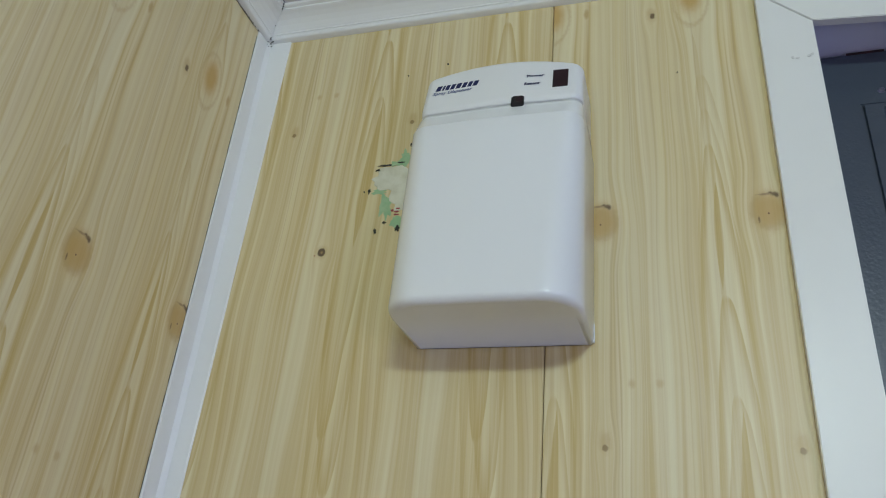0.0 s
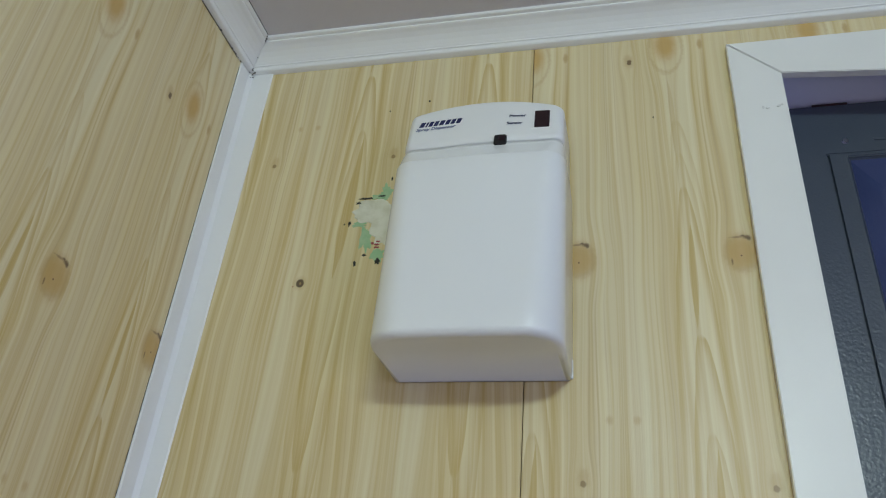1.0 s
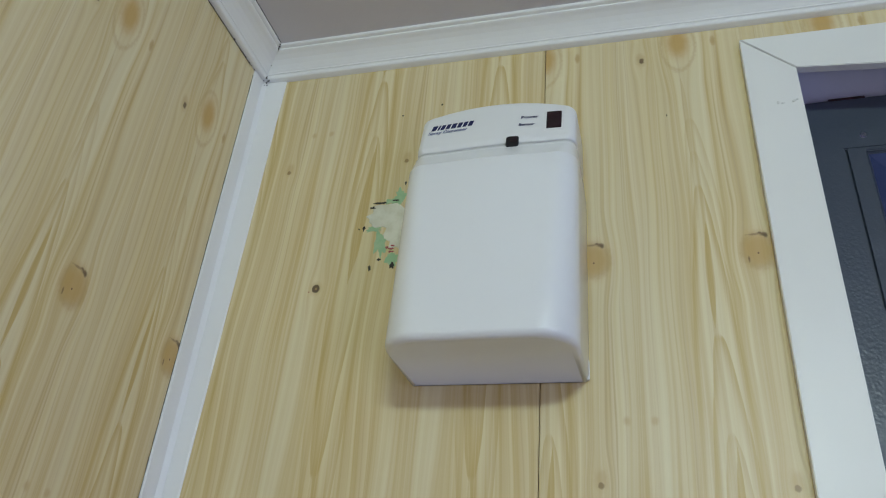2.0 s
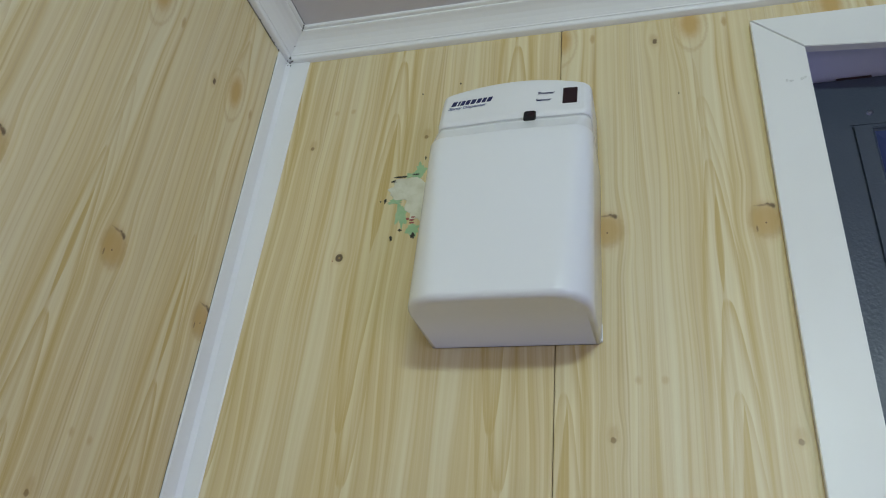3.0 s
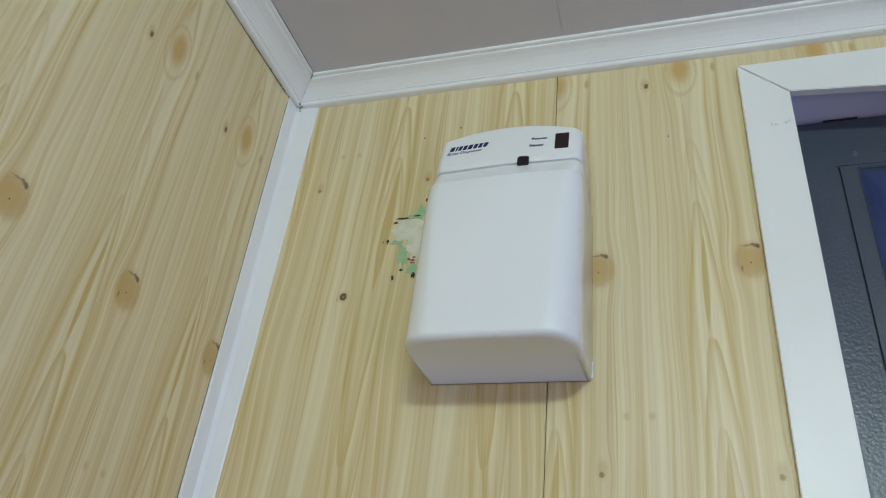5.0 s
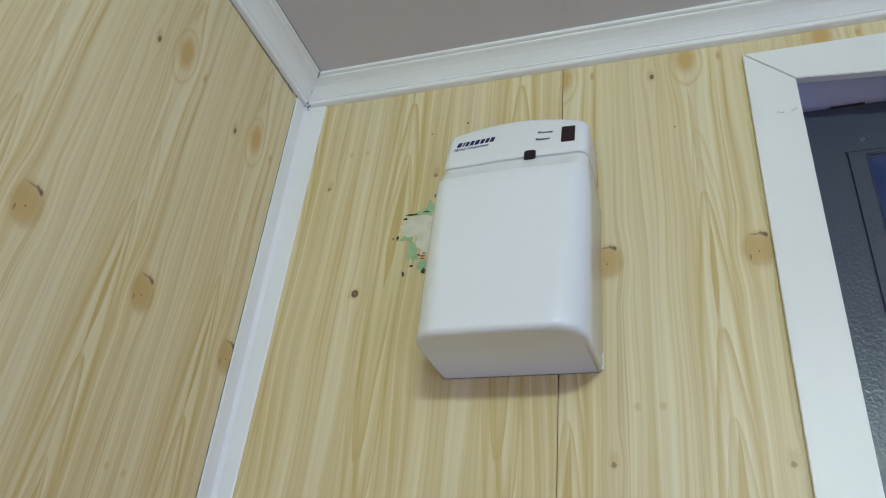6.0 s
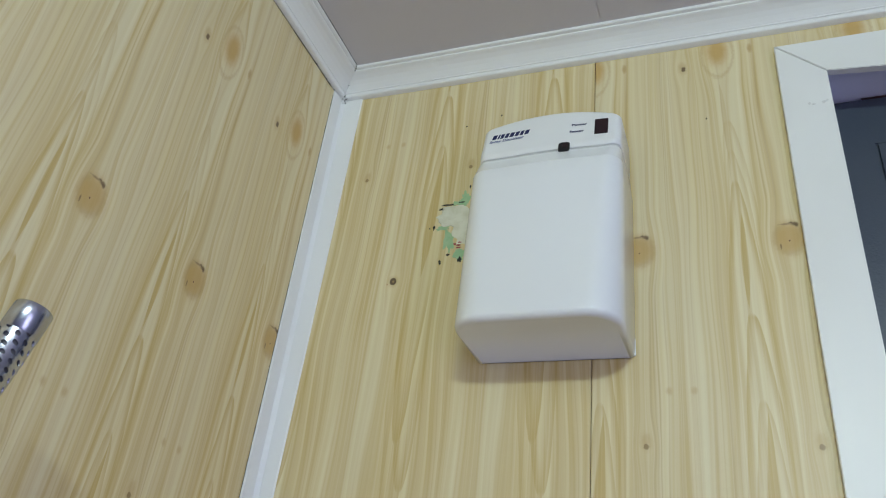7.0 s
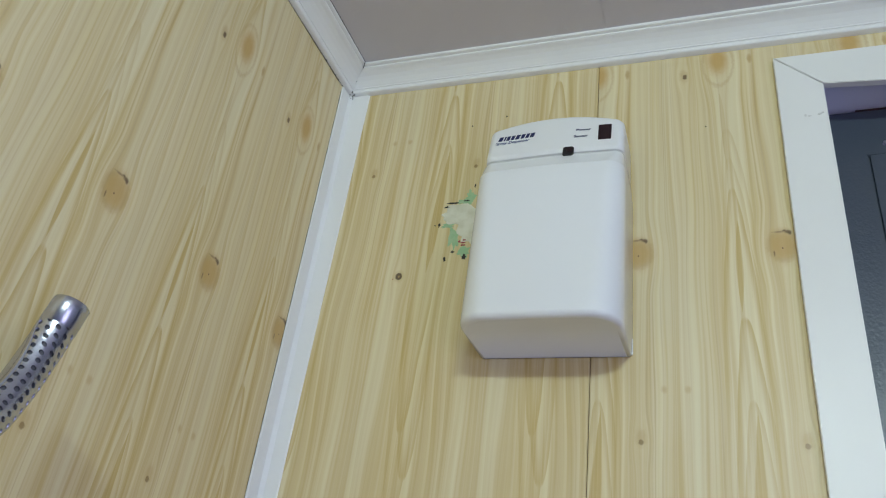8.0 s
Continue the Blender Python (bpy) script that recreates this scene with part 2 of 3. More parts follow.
def door_paint(name, one, two, rough, relief):
    """Dark blue-grey powder coat with a pebbled relief."""
    n = Nodes(name, rough, 0.0, one)
    p = n.place()
    n.colour(n.mix(n.span(n.noise(p, 12, 4), 0.4, 0.7, 0, 0.6), one, two))
    cells = n.node("ShaderNodeTexVoronoi")
    cells.feature = "SMOOTH_F1"
    n.put(cells.inputs["Vector"], p)
    cells.inputs["Scale"].default_value = 420
    height = n.math("ADD", cells.outputs["Distance"], n.math("MULTIPLY", n.noise(p, 700, 2), 0.6))
    n.bump(height, relief, 0.0009)
    return n.mat


DOOR_PAINT = door_paint("door_paint", (0.062, 0.078, 0.100), (0.076, 0.092, 0.115), 0.3, 0.20)
# the panel's blue reflection is put into its base colour
PANEL_SHEEN = door_paint("panel_sheen", (0.04, 0.055, 0.13), (0.05, 0.07, 0.16), 0.10, 0.08)
glow = Nodes("lamp_diffuser", 0.4, 0.0, (0.9, 0.9, 0.9))
glow.bsdf.inputs["Emission Color"].default_value = (*COOL, 1)
glow.bsdf.inputs["Emission Strength"].default_value = 3.0
DIFFUSER = glow.mat


# ---- mesh helpers ----
def part(name, bm, material, parent=None, label="", smooth=False):
    """Links a bmesh as one mesh object, under parent where one is given."""
    bmesh.ops.recalc_face_normals(bm, faces=bm.faces)
    mesh = bpy.data.meshes.new(name)
    bm.to_mesh(mesh)
    bm.free()
    mesh.materials.append(material)
    if smooth:
        mesh.shade_smooth()
    ob = new(name, mesh)
    if parent:
        ob.parent = parent
        ob.matrix_parent_inverse = parent.matrix_world.inverted()
    return tagged(ob, label)


def setting(ob, label, category):
    return tagged(ob, label, category, kind="structure")


def root(name, m, label, category, group=""):
    ob = new(name)
    ob.empty_display_size = 0.05
    ob.matrix_world = m
    bpy.context.view_layer.update()
    return tagged(ob, label, category, group)


def add_box(bm, x0, x1, y0, y1, z0, z1, bevel=0.0, segments=2):
    made = bmesh.ops.create_cube(bm, size=1.0)["verts"]
    for vert in made:
        vert.co = Vector((x0 if vert.co.x < 0 else x1, y0 if vert.co.y < 0 else y1, z0 if vert.co.z < 0 else z1))
    if bevel:
        edges = list({e for vert in made for e in vert.link_edges})
        bmesh.ops.bevel(bm, geom=edges, offset=bevel, segments=segments, affect="EDGES", profile=0.5)
    return made


def box(*size, bevel=0.0, segments=2):
    bm = bmesh.new()
    add_box(bm, *size, bevel=bevel, segments=segments)
    return bm


def prism(outline, y0, y1):
    """An outline in x and z, drawn out from y0 to y1."""
    bm = bmesh.new()
    face = bm.faces.new([bm.verts.new((x, y0, z)) for x, z in outline])
    out = bmesh.ops.extrude_face_region(bm, geom=[face])["geom"]
    bmesh.ops.translate(bm, verts=[g for g in out if isinstance(g, bmesh.types.BMVert)], vec=(0, y1 - y0, 0))
    return bm


def sweep(profile, stations):
    """Joins copies of a closed profile: stations are functions from a profile point to a place."""
    bm = bmesh.new()
    rings = [[bm.verts.new(place(a, b)) for a, b in profile] for place in stations]
    count = len(profile)
    for first, second in zip(rings, rings[1:]):
        for i in range(count):
            bm.faces.new((first[i], first[(i + 1) % count], second[(i + 1) % count], second[i]))
    bm.faces.new(rings[0])
    bm.faces.new(list(reversed(rings[-1])))
    return bm


# ---- plan ----
NORTH, WEST, EAST, SOUTH = 0.515, -0.3865, 0.95, -1.05
LEAN = math.degrees(math.atan(0.018))  # the west wall leans out a little towards the top
FALL = -0.0235  # ceiling and cornice drop towards the east


def ceiling_z(x):
    return 2.0705 + FALL * (x + 0.36)


# ---- structure ----
setting(part("floor", box(-0.6, 1.1, -1.2, 0.8, -0.1, 0.0), FLOOR_BOUNCE), "unseen floor of a small cubicle, tinted blue to bounce cool light", "floor")

bm = prism([(-0.6, ceiling_z(-0.6)), (1.1, ceiling_z(1.1)), (1.1, ceiling_z(1.1) + 0.06), (-0.6, ceiling_z(-0.6) + 0.06)], -1.2, 0.7)
bmesh.ops.bisect_plane(bm, geom=bm.verts[:] + bm.edges[:] + bm.faces[:], plane_co=(-0.0765, 0, 0), plane_no=(1, 0, 0), clear_outer=True)
east_half = prism([(-0.0750, ceiling_z(-0.075)), (1.1, ceiling_z(1.1)), (1.1, ceiling_z(1.1) + 0.06), (-0.0750, ceiling_z(-0.075) + 0.06)], -1.2, 0.7)
spare = bpy.data.meshes.new("spare")
east_half.to_mesh(spare)
bm.from_mesh(spare)
bpy.data.meshes.remove(spare)
edges = [e for e in bm.edges if e.is_boundary]
bmesh.ops.holes_fill(bm, edges=edges)
add_box(bm, -0.08, -0.072, -1.2, 0.7, ceiling_z(-0.072) + 0.0007, 2.10)
setting(part("ceiling", bm, CEILING_PAINT), "pale grey ceiling panels with one thin joint", "ceiling")

# north wall with the door opening
DOOR_L, DOOR_R, DOOR_T = 0.119, 0.832, 1.979
bm = bmesh.new()
add_box(bm, -0.5, DOOR_L - 0.018, NORTH + 0.008, NORTH + 0.13, 0, 2.12)
add_box(bm, DOOR_R + 0.018, 1.05, NORTH + 0.008, NORTH + 0.13, 0, 2.12)
add_box(bm, DOOR_L - 0.018, DOOR_R + 0.018, NORTH + 0.008, NORTH + 0.13, DOOR_T + 0.018, 2.12)
wall_north = setting(part("wall_north", bm, WALL_BACKING), "wall clad in pale pine-printed panels round a door", "wall")


def panel(outline, origin, parent, turn=0.0, lean=0.0, pivot=0.0):
    """A printed panel 8 mm thick; the outline in x and z from the print's origin."""
    bm = prism(outline, 0, 0.008)
    long_edges = [e for e in bm.edges if all(abs(v.co.y) < 1e-6 for v in e.verts)]
    bmesh.ops.bevel(bm, geom=long_edges, offset=0.0006, segments=2, affect="EDGES")
    ob = part("panel", bm, PINE)
    ob.parent = parent
    ob.matrix_world = Matrix.Translation(origin) @ Matrix.Translation((0, 0, pivot)) @ pose(0, 0, 0, 0, lean, 0) @ Matrix.Translation((0, 0, -pivot)) @ pose(0, 0, 0, 0, 0, turn)
    return ob


def rect(x0, x1, z0, z1):
    return [(x0, z0), (x1, z0), (x1, z1), (x0, z1)]


P1 = -0.3765
panel(rect(-0.388 - P1, -0.0874 - P1, -0.2945, 2.09 - 0.2945), (P1, NORTH, 0.2945), wall_north)
P2 = -0.087
hole_l, hole_r, hole_t = DOOR_L - 0.02 - P2, DOOR_R + 0.02 - P2, DOOR_T + 0.02
panel([(0.0003, 0), (hole_l, 0), (hole_l, hole_t), (hole_r, hole_t), (hole_r, 0), (EAST + 0.01 - P2, 0), (EAST + 0.01 - P2, 2.085), (0.0003, 2.085)],
      (P2, NORTH, 0), wall_north)

# west wall
bm = box(-0.1, -0.008, -1.2, 0.66, -0.02, 2.16)
wall_west = part("wall_west", bm, WALL_BACKING)
wall_west.matrix_world = Matrix.Translation((WEST, 0, 1.8)) @ pose(0, 0, 0, 0, -LEAN, 0) @ Matrix.Translation((0, 0, -1.8))
bpy.context.view_layer.update()
setting(wall_west, "side wall clad in pale pine-printed panels", "wall")
for y0, y1 in ((0.028, 0.535), (-0.475, 0.0268), (-1.1, -0.4762)):
    panel(rect(y0 - 0.3255, y1 - 0.3255, 0.06, 2.15), (WEST, 0.3255, -0.083), wall_west, 90.0, -LEAN, 1.881)

setting(part("wall_south", box(-0.55, 1.05, SOUTH - 0.1, SOUTH, 0, 2.14), SOUTH_REFLECTED), "unseen rear wall of the cubicle, blue-grey for the tube's reflections", "wall")
bm = bmesh.new()
WS, WN, WB, WT = WINDOW
for y0, y1, z0, z1 in ((SOUTH, WS, 0, 2.12), (WN, 0.66, 0, 2.12), (WS, WN, 0, WB), (WS, WN, WT, 2.12)):
    add_box(bm, EAST, EAST + 0.1, y0, y1, z0, z1)
setting(part("wall_east", bm, EAST_BOUNCE), "unseen side wall with an added window, tinted pale blue for bounce light", "wall")
# unseen window, added as a setting for the cool side light
window = root("added_window_1", pose(EAST + 0.06, (WS + WN) / 2, WB), "unseen white-framed window added for cool light from the right", "window")
tagged(window, kind="structure")
for y0, y1, z0, z1 in ((WS, WS + 0.03, WB, WT), (WN - 0.03, WN, WB, WT), (WS + 0.03, WN - 0.03, WB, WB + 0.03), (WS + 0.03, WN - 0.03, WT - 0.03, WT)):
    part("window_frame", box(EAST + 0.04, EAST + 0.08, y0, y1, z0, z1, bevel=0.003), WHITE_TRIM, window)
pane = part("pane", box(EAST + 0.058, EAST + 0.062, WS + 0.03, WN - 0.03, WB + 0.03, WT - 0.03), GLASS, window)
pane.visible_shadow = False


# ---- trim ----
def arc(cx, cz, r, a0, a1, steps):
    return [(cx + r * math.cos(radians(a0 + (a1 - a0) * i / steps)), cz + r * math.sin(radians(a0 + (a1 - a0) * i / steps))) for i in range(steps + 1)]


# cornice profile: out from the wall, down from the ceiling
CORNICE = ([(0, 0), (0.030, 0), (0.030, -0.0022)] + arc(0.0283, -0.0022, 0.0017, 0, -90, 4) + [(0.0262, -0.0042), (0.0262, -0.0058)]
           + [(0.0250, -0.0066), (0.0215, -0.0080), (0.0172, -0.0106), (0.0133, -0.0142), (0.0104, -0.0176), (0.0086, -0.0200)]
           + [(0.0086, -0.0212), (0.0074, -0.0218), (0.0072, -0.0232)] + arc(0.0048, -0.0238, 0.0024, 0, -80, 4) + [(0.0022, -0.0268), (0, -0.0268)])


def cornice(name, stations, label):
    bm = sweep(CORNICE, stations)
    return setting(part(name, bm, WHITE_TRIM), label, "cornice")


def west_x(z):
    return WEST - 0.018 * (z - 1.8)


cornice("cornice_north", [lambda a, b, x=x: (x + (a if x < -0.3 else 0), NORTH - a, ceiling_z(x) + b) for x in (west_x(2.06) + 0.0001, EAST)],
        "narrow white moulded cornice under the ceiling")
cornice("cornice_west", [lambda a, b, y=y: (west_x(2.06) + a, y - (a if y > 0.4 else 0), ceiling_z(WEST) + b + 0.0004) for y in (NORTH - 0.0001, SOUTH)],
        "narrow white moulded cornice with grime along its edges")

# corner strip: an angle with soft edges
CX = west_x
bm = bmesh.new()
profile = [(0.0, -0.0215), (0.0013, -0.0215), (0.0021, -0.0207), (0.0024, -0.0060), (0.0060, -0.0024), (0.0225, -0.0014), (0.0236, -0.0006), (0.0236, 0.0008), (0.0, 0.0008)]
rings = []
for z in (0.0, 2.044):
    rings.append([bm.verts.new((CX(z) + a + (0.0 if a < 0.01 else -0.018 * (1.8 - z)), NORTH + b, z)) for a, b in profile])
for i in range(len(profile)):
    bm.faces.new((rings[0][i], rings[0][(i + 1) % 9], rings[1][(i + 1) % 9], rings[1][i]))
bm.faces.new(rings[0])
bm.faces.new(rings[1][::-1])
setting(part("corner_trim", bm, WHITE_TRIM), "white plastic angle strip covering the wall corner", "trim")

# door casing with a mitred corner
CAS_O, CAS_I, CAS_T, CAS_B = 0.084, 0.124, 2.0095, 1.9695
CAS_Y = NORTH - 0.0075


def casing(name, outline):
    bm = prism(outline, CAS_Y, NORTH - 0.0002)
    front = [e for e in bm.edges if all(v.co.y < CAS_Y + 1e-6 for v in e.verts)]
    bmesh.ops.bevel(bm, geom=front, offset=0.0006, segments=2, affect="EDGES")
    return setting(part(name, bm, WHITE_CASING), "flat white door casing with a mitred corner", "casing")


casing("casing_west", [(CAS_O, 0), (CAS_I, 0), (CAS_I, CAS_B - 0.0005), (CAS_O, CAS_T - 0.0005)])
RO, RI = DOOR_R + 0.048, DOOR_R + 0.008
fall = lambda x: FALL * 0.7 * (x - CAS_O)
casing("casing_head", [(CAS_O + 0.0004, CAS_T + 0.0001), (CAS_I + 0.0004, CAS_B + 0.0001), (0.26, CAS_B - 0.0135), (RI, CAS_B - 0.014), (RO, CAS_T + fall(RO))])
casing("casing_east", [(RO, 0), (RO, CAS_T + fall(RO) - 0.001), (RI, CAS_B - 0.0145), (RI, 0)])

# lining of the opening
bm = bmesh.new()
add_box(bm, DOOR_L - 0.017, DOOR_L, NORTH + 0.0002, NORTH + 0.128, 0, DOOR_T + 0.017)
add_box(bm, DOOR_R, DOOR_R + 0.017, NORTH + 0.0002, NORTH + 0.128, 0, DOOR_T + 0.017)
add_box(bm, DOOR_L, DOOR_R, NORTH + 0.0002, NORTH + 0.128, DOOR_T, DOOR_T + 0.017)
setting(part("door_lining", bm, LILAC), "pale lilac lining board inside the door opening", "door frame")

# door leaf
DY = 0.562
DT = DOOR_T - 0.0025
door = root("door_1", pose(0.48, DY, 0.0), "closed dark blue-grey embossed metal door", "door")
tagged(door, kind="structure")
bm = box(DOOR_L + 0.002, DOOR_R - 0.002, DY + 0.021, DY + 0.050, 0.008, DT)
part("leaf", bm, DOOR_PAINT, door)
GR = 0.161
bm = prism([(DOOR_L + 0.002, 0.008), (GR - 0.0003, 0.008), (GR - 0.0003, 1.9206), (DOOR_R - 0.040, 1.9206), (DOOR_R - 0.040, 0.008), (DOOR_R - 0.002, 0.008), (DOOR_R - 0.002, DT), (DOOR_L + 0.002, DT)], DY, DY + 0.0212)
bmesh.ops.bevel(bm, geom=[e for e in bm.edges if all(v.co.y < DY + 1e-6 for v in e.verts)], offset=0.0012, segments=2, affect="EDGES")
part("door_frame", bm, DOOR_PAINT, door)
part("rib", box(0.199, 0.66, DY - 0.0012, DY + 0.001, 1.9325, 1.9345, bevel=0.0006), DOOR_PAINT, door)
part("bottom_rail", box(GR + 0.0012, DOOR_R - 0.042, DY, DY + 0.0212, 0.008, 0.16, bevel=0.0012), DOOR_PAINT, door)
part("top_strip", box(GR + 0.0016, DOOR_R - 0.043, DY + 0.0007, DY + 0.012, 1.9170, 1.9225), DOOR_PAINT, door)
part("groove_back", box(GR - 0.004, GR + 0.004, DY + 0.0028, DY + 0.012, 0.165, 1.9200), DOOR_PAINT, door)
# moulding round the sunk panel
bm = bmesh.new()
loops, corners = [], []
steps = [(0.0, 0.0020, -0.001), (0.0008, 0.0003, -0.001), (0.0125, 0.0003, 0), (0.0140, 0.0000, 0.0012), (0.0168, 0.0036, 0.0038)]
steps += [(0.0168 + 0.050 * k / 8, 0.0036 + 0.0130 * (1 - (1 - k / 8) ** 2), 0.0038 + 0.050 * k / 8) for k in range(1, 9)]
for inset, depth, drop in steps:
    x0, x1, z0, z1 = GR + 0.0007 + inset, DOOR_R - 0.0415 - inset, 0.165 + inset, 1.9195 - drop
    corners.append([(x, DY + depth, z) for x, z in ((x0, z0), (x1, z0), (x1, z1), (x0, z1))])
    loops.append([bm.verts.new(place) for place in corners[-1]] if len(corners) > 4 else None)
for first, second in zip(loops[4:], loops[5:]):
    for i in range(4):
        bm.faces.new((first[i], first[(i + 1) % 4], second[(i + 1) % 4], second[i]))
bm.faces.new(loops[-1])
part("sunk_panel", bm, PANEL_SHEEN, door, "glossy sunk panel with a blue reflection in its colour")
bm = bmesh.new()
rim = [[bm.verts.new(v) for v in ring] for ring in corners[:5]]
for first, second in zip(rim, rim[1:]):
    for i in range(4):
        bm.faces.new((first[i], first[(i + 1) % 4], second[(i + 1) % 4], second[i]))
part("moulding", bm, DOOR_PAINT, door)
bm = bmesh.new()
bmesh.ops.create_cone(bm, cap_ends=True, segments=16, radius1=0.0032, radius2=0.0022, depth=0.0016, matrix=pose(0.177, DY - 0.0006, 1.934, 90, 0, 0))
part("screw", bm, STEEL, door, "small raised screw head")

# chipped paint along the leaf's upper edge
part("paint_chip", box(0.157, 0.186, DY - 0.0005, DY + 0.003, DT - 0.0016, DT + 0.0008, bevel=0.0004), RUST, door, "rusty chip in the paint")

# ---- lamp ----
lamp = root("ceiling_lamp", look(LAMP, AIM), "oblong white lamp with a glowing diffuser under the ceiling", "lamp")
for name, size, mat in (("housing", (-0.17, 0.17, -0.05, 0.045, 0.012, 0.07), WHITE_TRIM), ("diffuser", (-0.155, 0.155, -0.04, 0.037, 0.004, 0.0135), DIFFUSER),
                        ("bracket", (-0.03, 0.03, 0.043, 0.105, 0.025, 0.055), WHITE_TRIM)):
    bm = box(*size, bevel=0.004)
    bm.transform(lamp.matrix_world)
    part(name, bm, mat, lamp)

# ---- dispenser ----
BX, BACK = -0.1190, NORTH - 0.0004
HALF = 0.0675
disp = root("spray_dispenser", pose(BX, BACK, 1.70), "white plastic automatic spray dispenser screwed to the wall", "dispenser")


def outline(half, front, radius, bulge, steps=10):
    """Plan of a moulded case: straight back, rounded front corners, slightly bowed front."""
    pts = [(-half, BACK)]
    pts += [(-half + radius - radius * math.cos(a), front + radius - radius * math.sin(a)) for a in [math.pi / 2 * i / steps for i in range(steps + 1)]]
    inner = half - radius
    pts += [(inner * s, front - bulge * (0.5 + 0.5 * math.cos(math.pi * s))) for s in [-1 + 2 * i / 16 for i in range(1, 16)]]
    pts += [(half - radius + radius * math.sin(a), front + radius - radius * math.cos(a)) for a in [math.pi / 2 * i / steps for i in range(steps + 1)]]
    return pts + [(half, BACK)]


def loft(levels, height=lambda x, z: z):
    bm = bmesh.new()
    rings = [[bm.verts.new((BX + x, y, height(x, z))) for x, y in outline(*shape)] for z, shape in levels]
    count = len(rings[0])
    for first, second in zip(rings, rings[1:]):
        for i in range(count):
            bm.faces.new((first[i], first[(i + 1) % count], second[(i + 1) % count], second[i]))
    bm.faces.new(rings[0])
    bm.faces.new(rings[-1][::-1])
    return bm


Z0, Z1, Z2 = 1.6977, 1.8763, 1.8779
levels = [(Z0 + 0.0004, (HALF - 0.006, 0.4395, 0.022, 0.0005))]
for i in range(7):
    a = math.pi / 2 * i / 6
    levels.append((Z0 + 0.0055 * (1 - math.cos(a)), (HALF - 0.0032 + 0.0032 * math.sin(a), 0.4375 - 0.0055 * math.sin(a), 0.0260, 0.0006)))
for i in range(1, 9):
    s = i / 8
    levels.append((Z0 + 0.0055 + (1.8540 - Z0 - 0.0055) * s, (HALF + 0.0003 * s, 0.4320 + 0.0125 * s, 0.0260 - 0.010 * s, 0.0006 + 0.001 * s)))
levels += [(1.8550, (HALF - 0.0001, 0.4450, 0.0155, 0.0016)), (1.8562, (HALF - 0.0005, 0.4460, 0.0145, 0.0016)),
           (1.8720, (HALF - 0.0014, 0.4566, 0.009, 0.0018)), (1.8732, (HALF - 0.0016, 0.4574, 0.009, 0.0018)), (Z1 - 0.0004, (HALF - 0.0019, 0.4584, 0.009, 0.0018)), (Z1, (HALF - 0.0024, 0.4590, 0.009, 0.0018))]
part("cover", loft(levels), PLASTIC, disp, "glossy white front cover", smooth=True)
part("joint", loft([(Z1 - 0.004, (HALF - 0.007, 0.4660, 0.008, 0.001)), (Z2 + 0.004, (HALF - 0.007, 0.4660, 0.008, 0.001))]), GAP_BLACK, disp, "dark gap between cover and head")


def head_top(x):
    return 1.9285 - 0.0105 * (abs(x + 0.004) / HALF) ** 2.4


def head_height(x, s):
    return Z2 + (head_top(x) - Z2) * s


levels = [(0.0, (HALF - 0.0024, 0.4590, 0.009, 0.0020)), (0.012, (HALF - 0.0019, 0.4584, 0.009, 0.0020))]
for i in range(1, 7):
    s = 0.012 + 0.90 * i / 6
    levels.append((s, (HALF - 0.0017 - 0.0004 * s, 0.4584 + 0.0075 * s, 0.007, 0.0020 - 0.0004 * s)))
for a in (30, 60, 85):
    k = math.sin(radians(a))
    levels.append((0.912 + 0.088 * k, (HALF - 0.0021 - 0.0022 * (1 - math.cos(radians(a))), 0.4653 + 0.003 * (1 - math.cos(radians(a))), 0.007, 0.0016)))
head = part("head", loft(levels, head_height), HEAD_PLASTIC, disp, "matt white top section with a curved upper edge", smooth=True)


def face_y(x, z):
    """Front of the head at a place on it."""
    s = (z - Z2) / (head_top(x - BX) - Z2)
    inner = HALF - 0.011
    return 0.4584 + 0.0075 * s - (0.0020 - 0.0004 * s) * (0.5 + 0.5 * math.cos(math.pi * min(1.0, abs(x - BX) / inner)))


def plate(x0, x1, z0, z1, proud, radius, slant=0.0):
    """A small rounded plate lying on the head's front."""
    pts = []
    for cx, cz, a0 in ((x1 - radius, z1 - radius, 0), (x0 + radius, z1 - radius, 90), (x0 + radius, z0 + radius, 180), (x1 - radius, z0 + radius, 270)):
        pts += arc(cx, cz, radius, a0, a0 + 90, 4)
    bm = bmesh.new()
    loops = []
    for inset, rise in ((0, -0.001), (0, proud * 0.6), (0.0003, proud)):
        cx, cz = (x0 + x1) / 2, (z0 + z1) / 2
        ring = []
        for x, z in pts:
            x, z = x - math.copysign(inset, x - cx), z - math.copysign(inset, z - cz)
            x += slant * (z - z0)
            ring.append(bm.verts.new((x, face_y(x, z) - rise, z)))
        loops.append(ring)
    count = len(pts)
    for first, second in zip(loops, loops[1:]):
        for i in range(count):
            bm.faces.new((first[i], first[(i + 1) % count], second[(i + 1) % count], second[i]))
    bm.faces.new(loops[-1])
    return bm


part("display_surround", plate(-0.0785, -0.0620, 1.8900, 1.9137, 0.0003, 0.0012), HEAD_PLASTIC, head)
part("display_window", plate(-0.0766, -0.0645, 1.8916, 1.9122, 0.0006, 0.0008), SENSOR_RED, head, "dark red display window")
part("sensor_eye", plate(-0.1080, -0.0978, 1.8728, 1.8846, 0.0012, 0.0022), SENSOR_BLACK, head, "black rounded sensor opening")
part("sensor_lens", plate(-0.1046, -0.0988, 1.8772, 1.8836, 0.0015, 0.0018), SENSOR_RED, head, "dark red sensor lens")

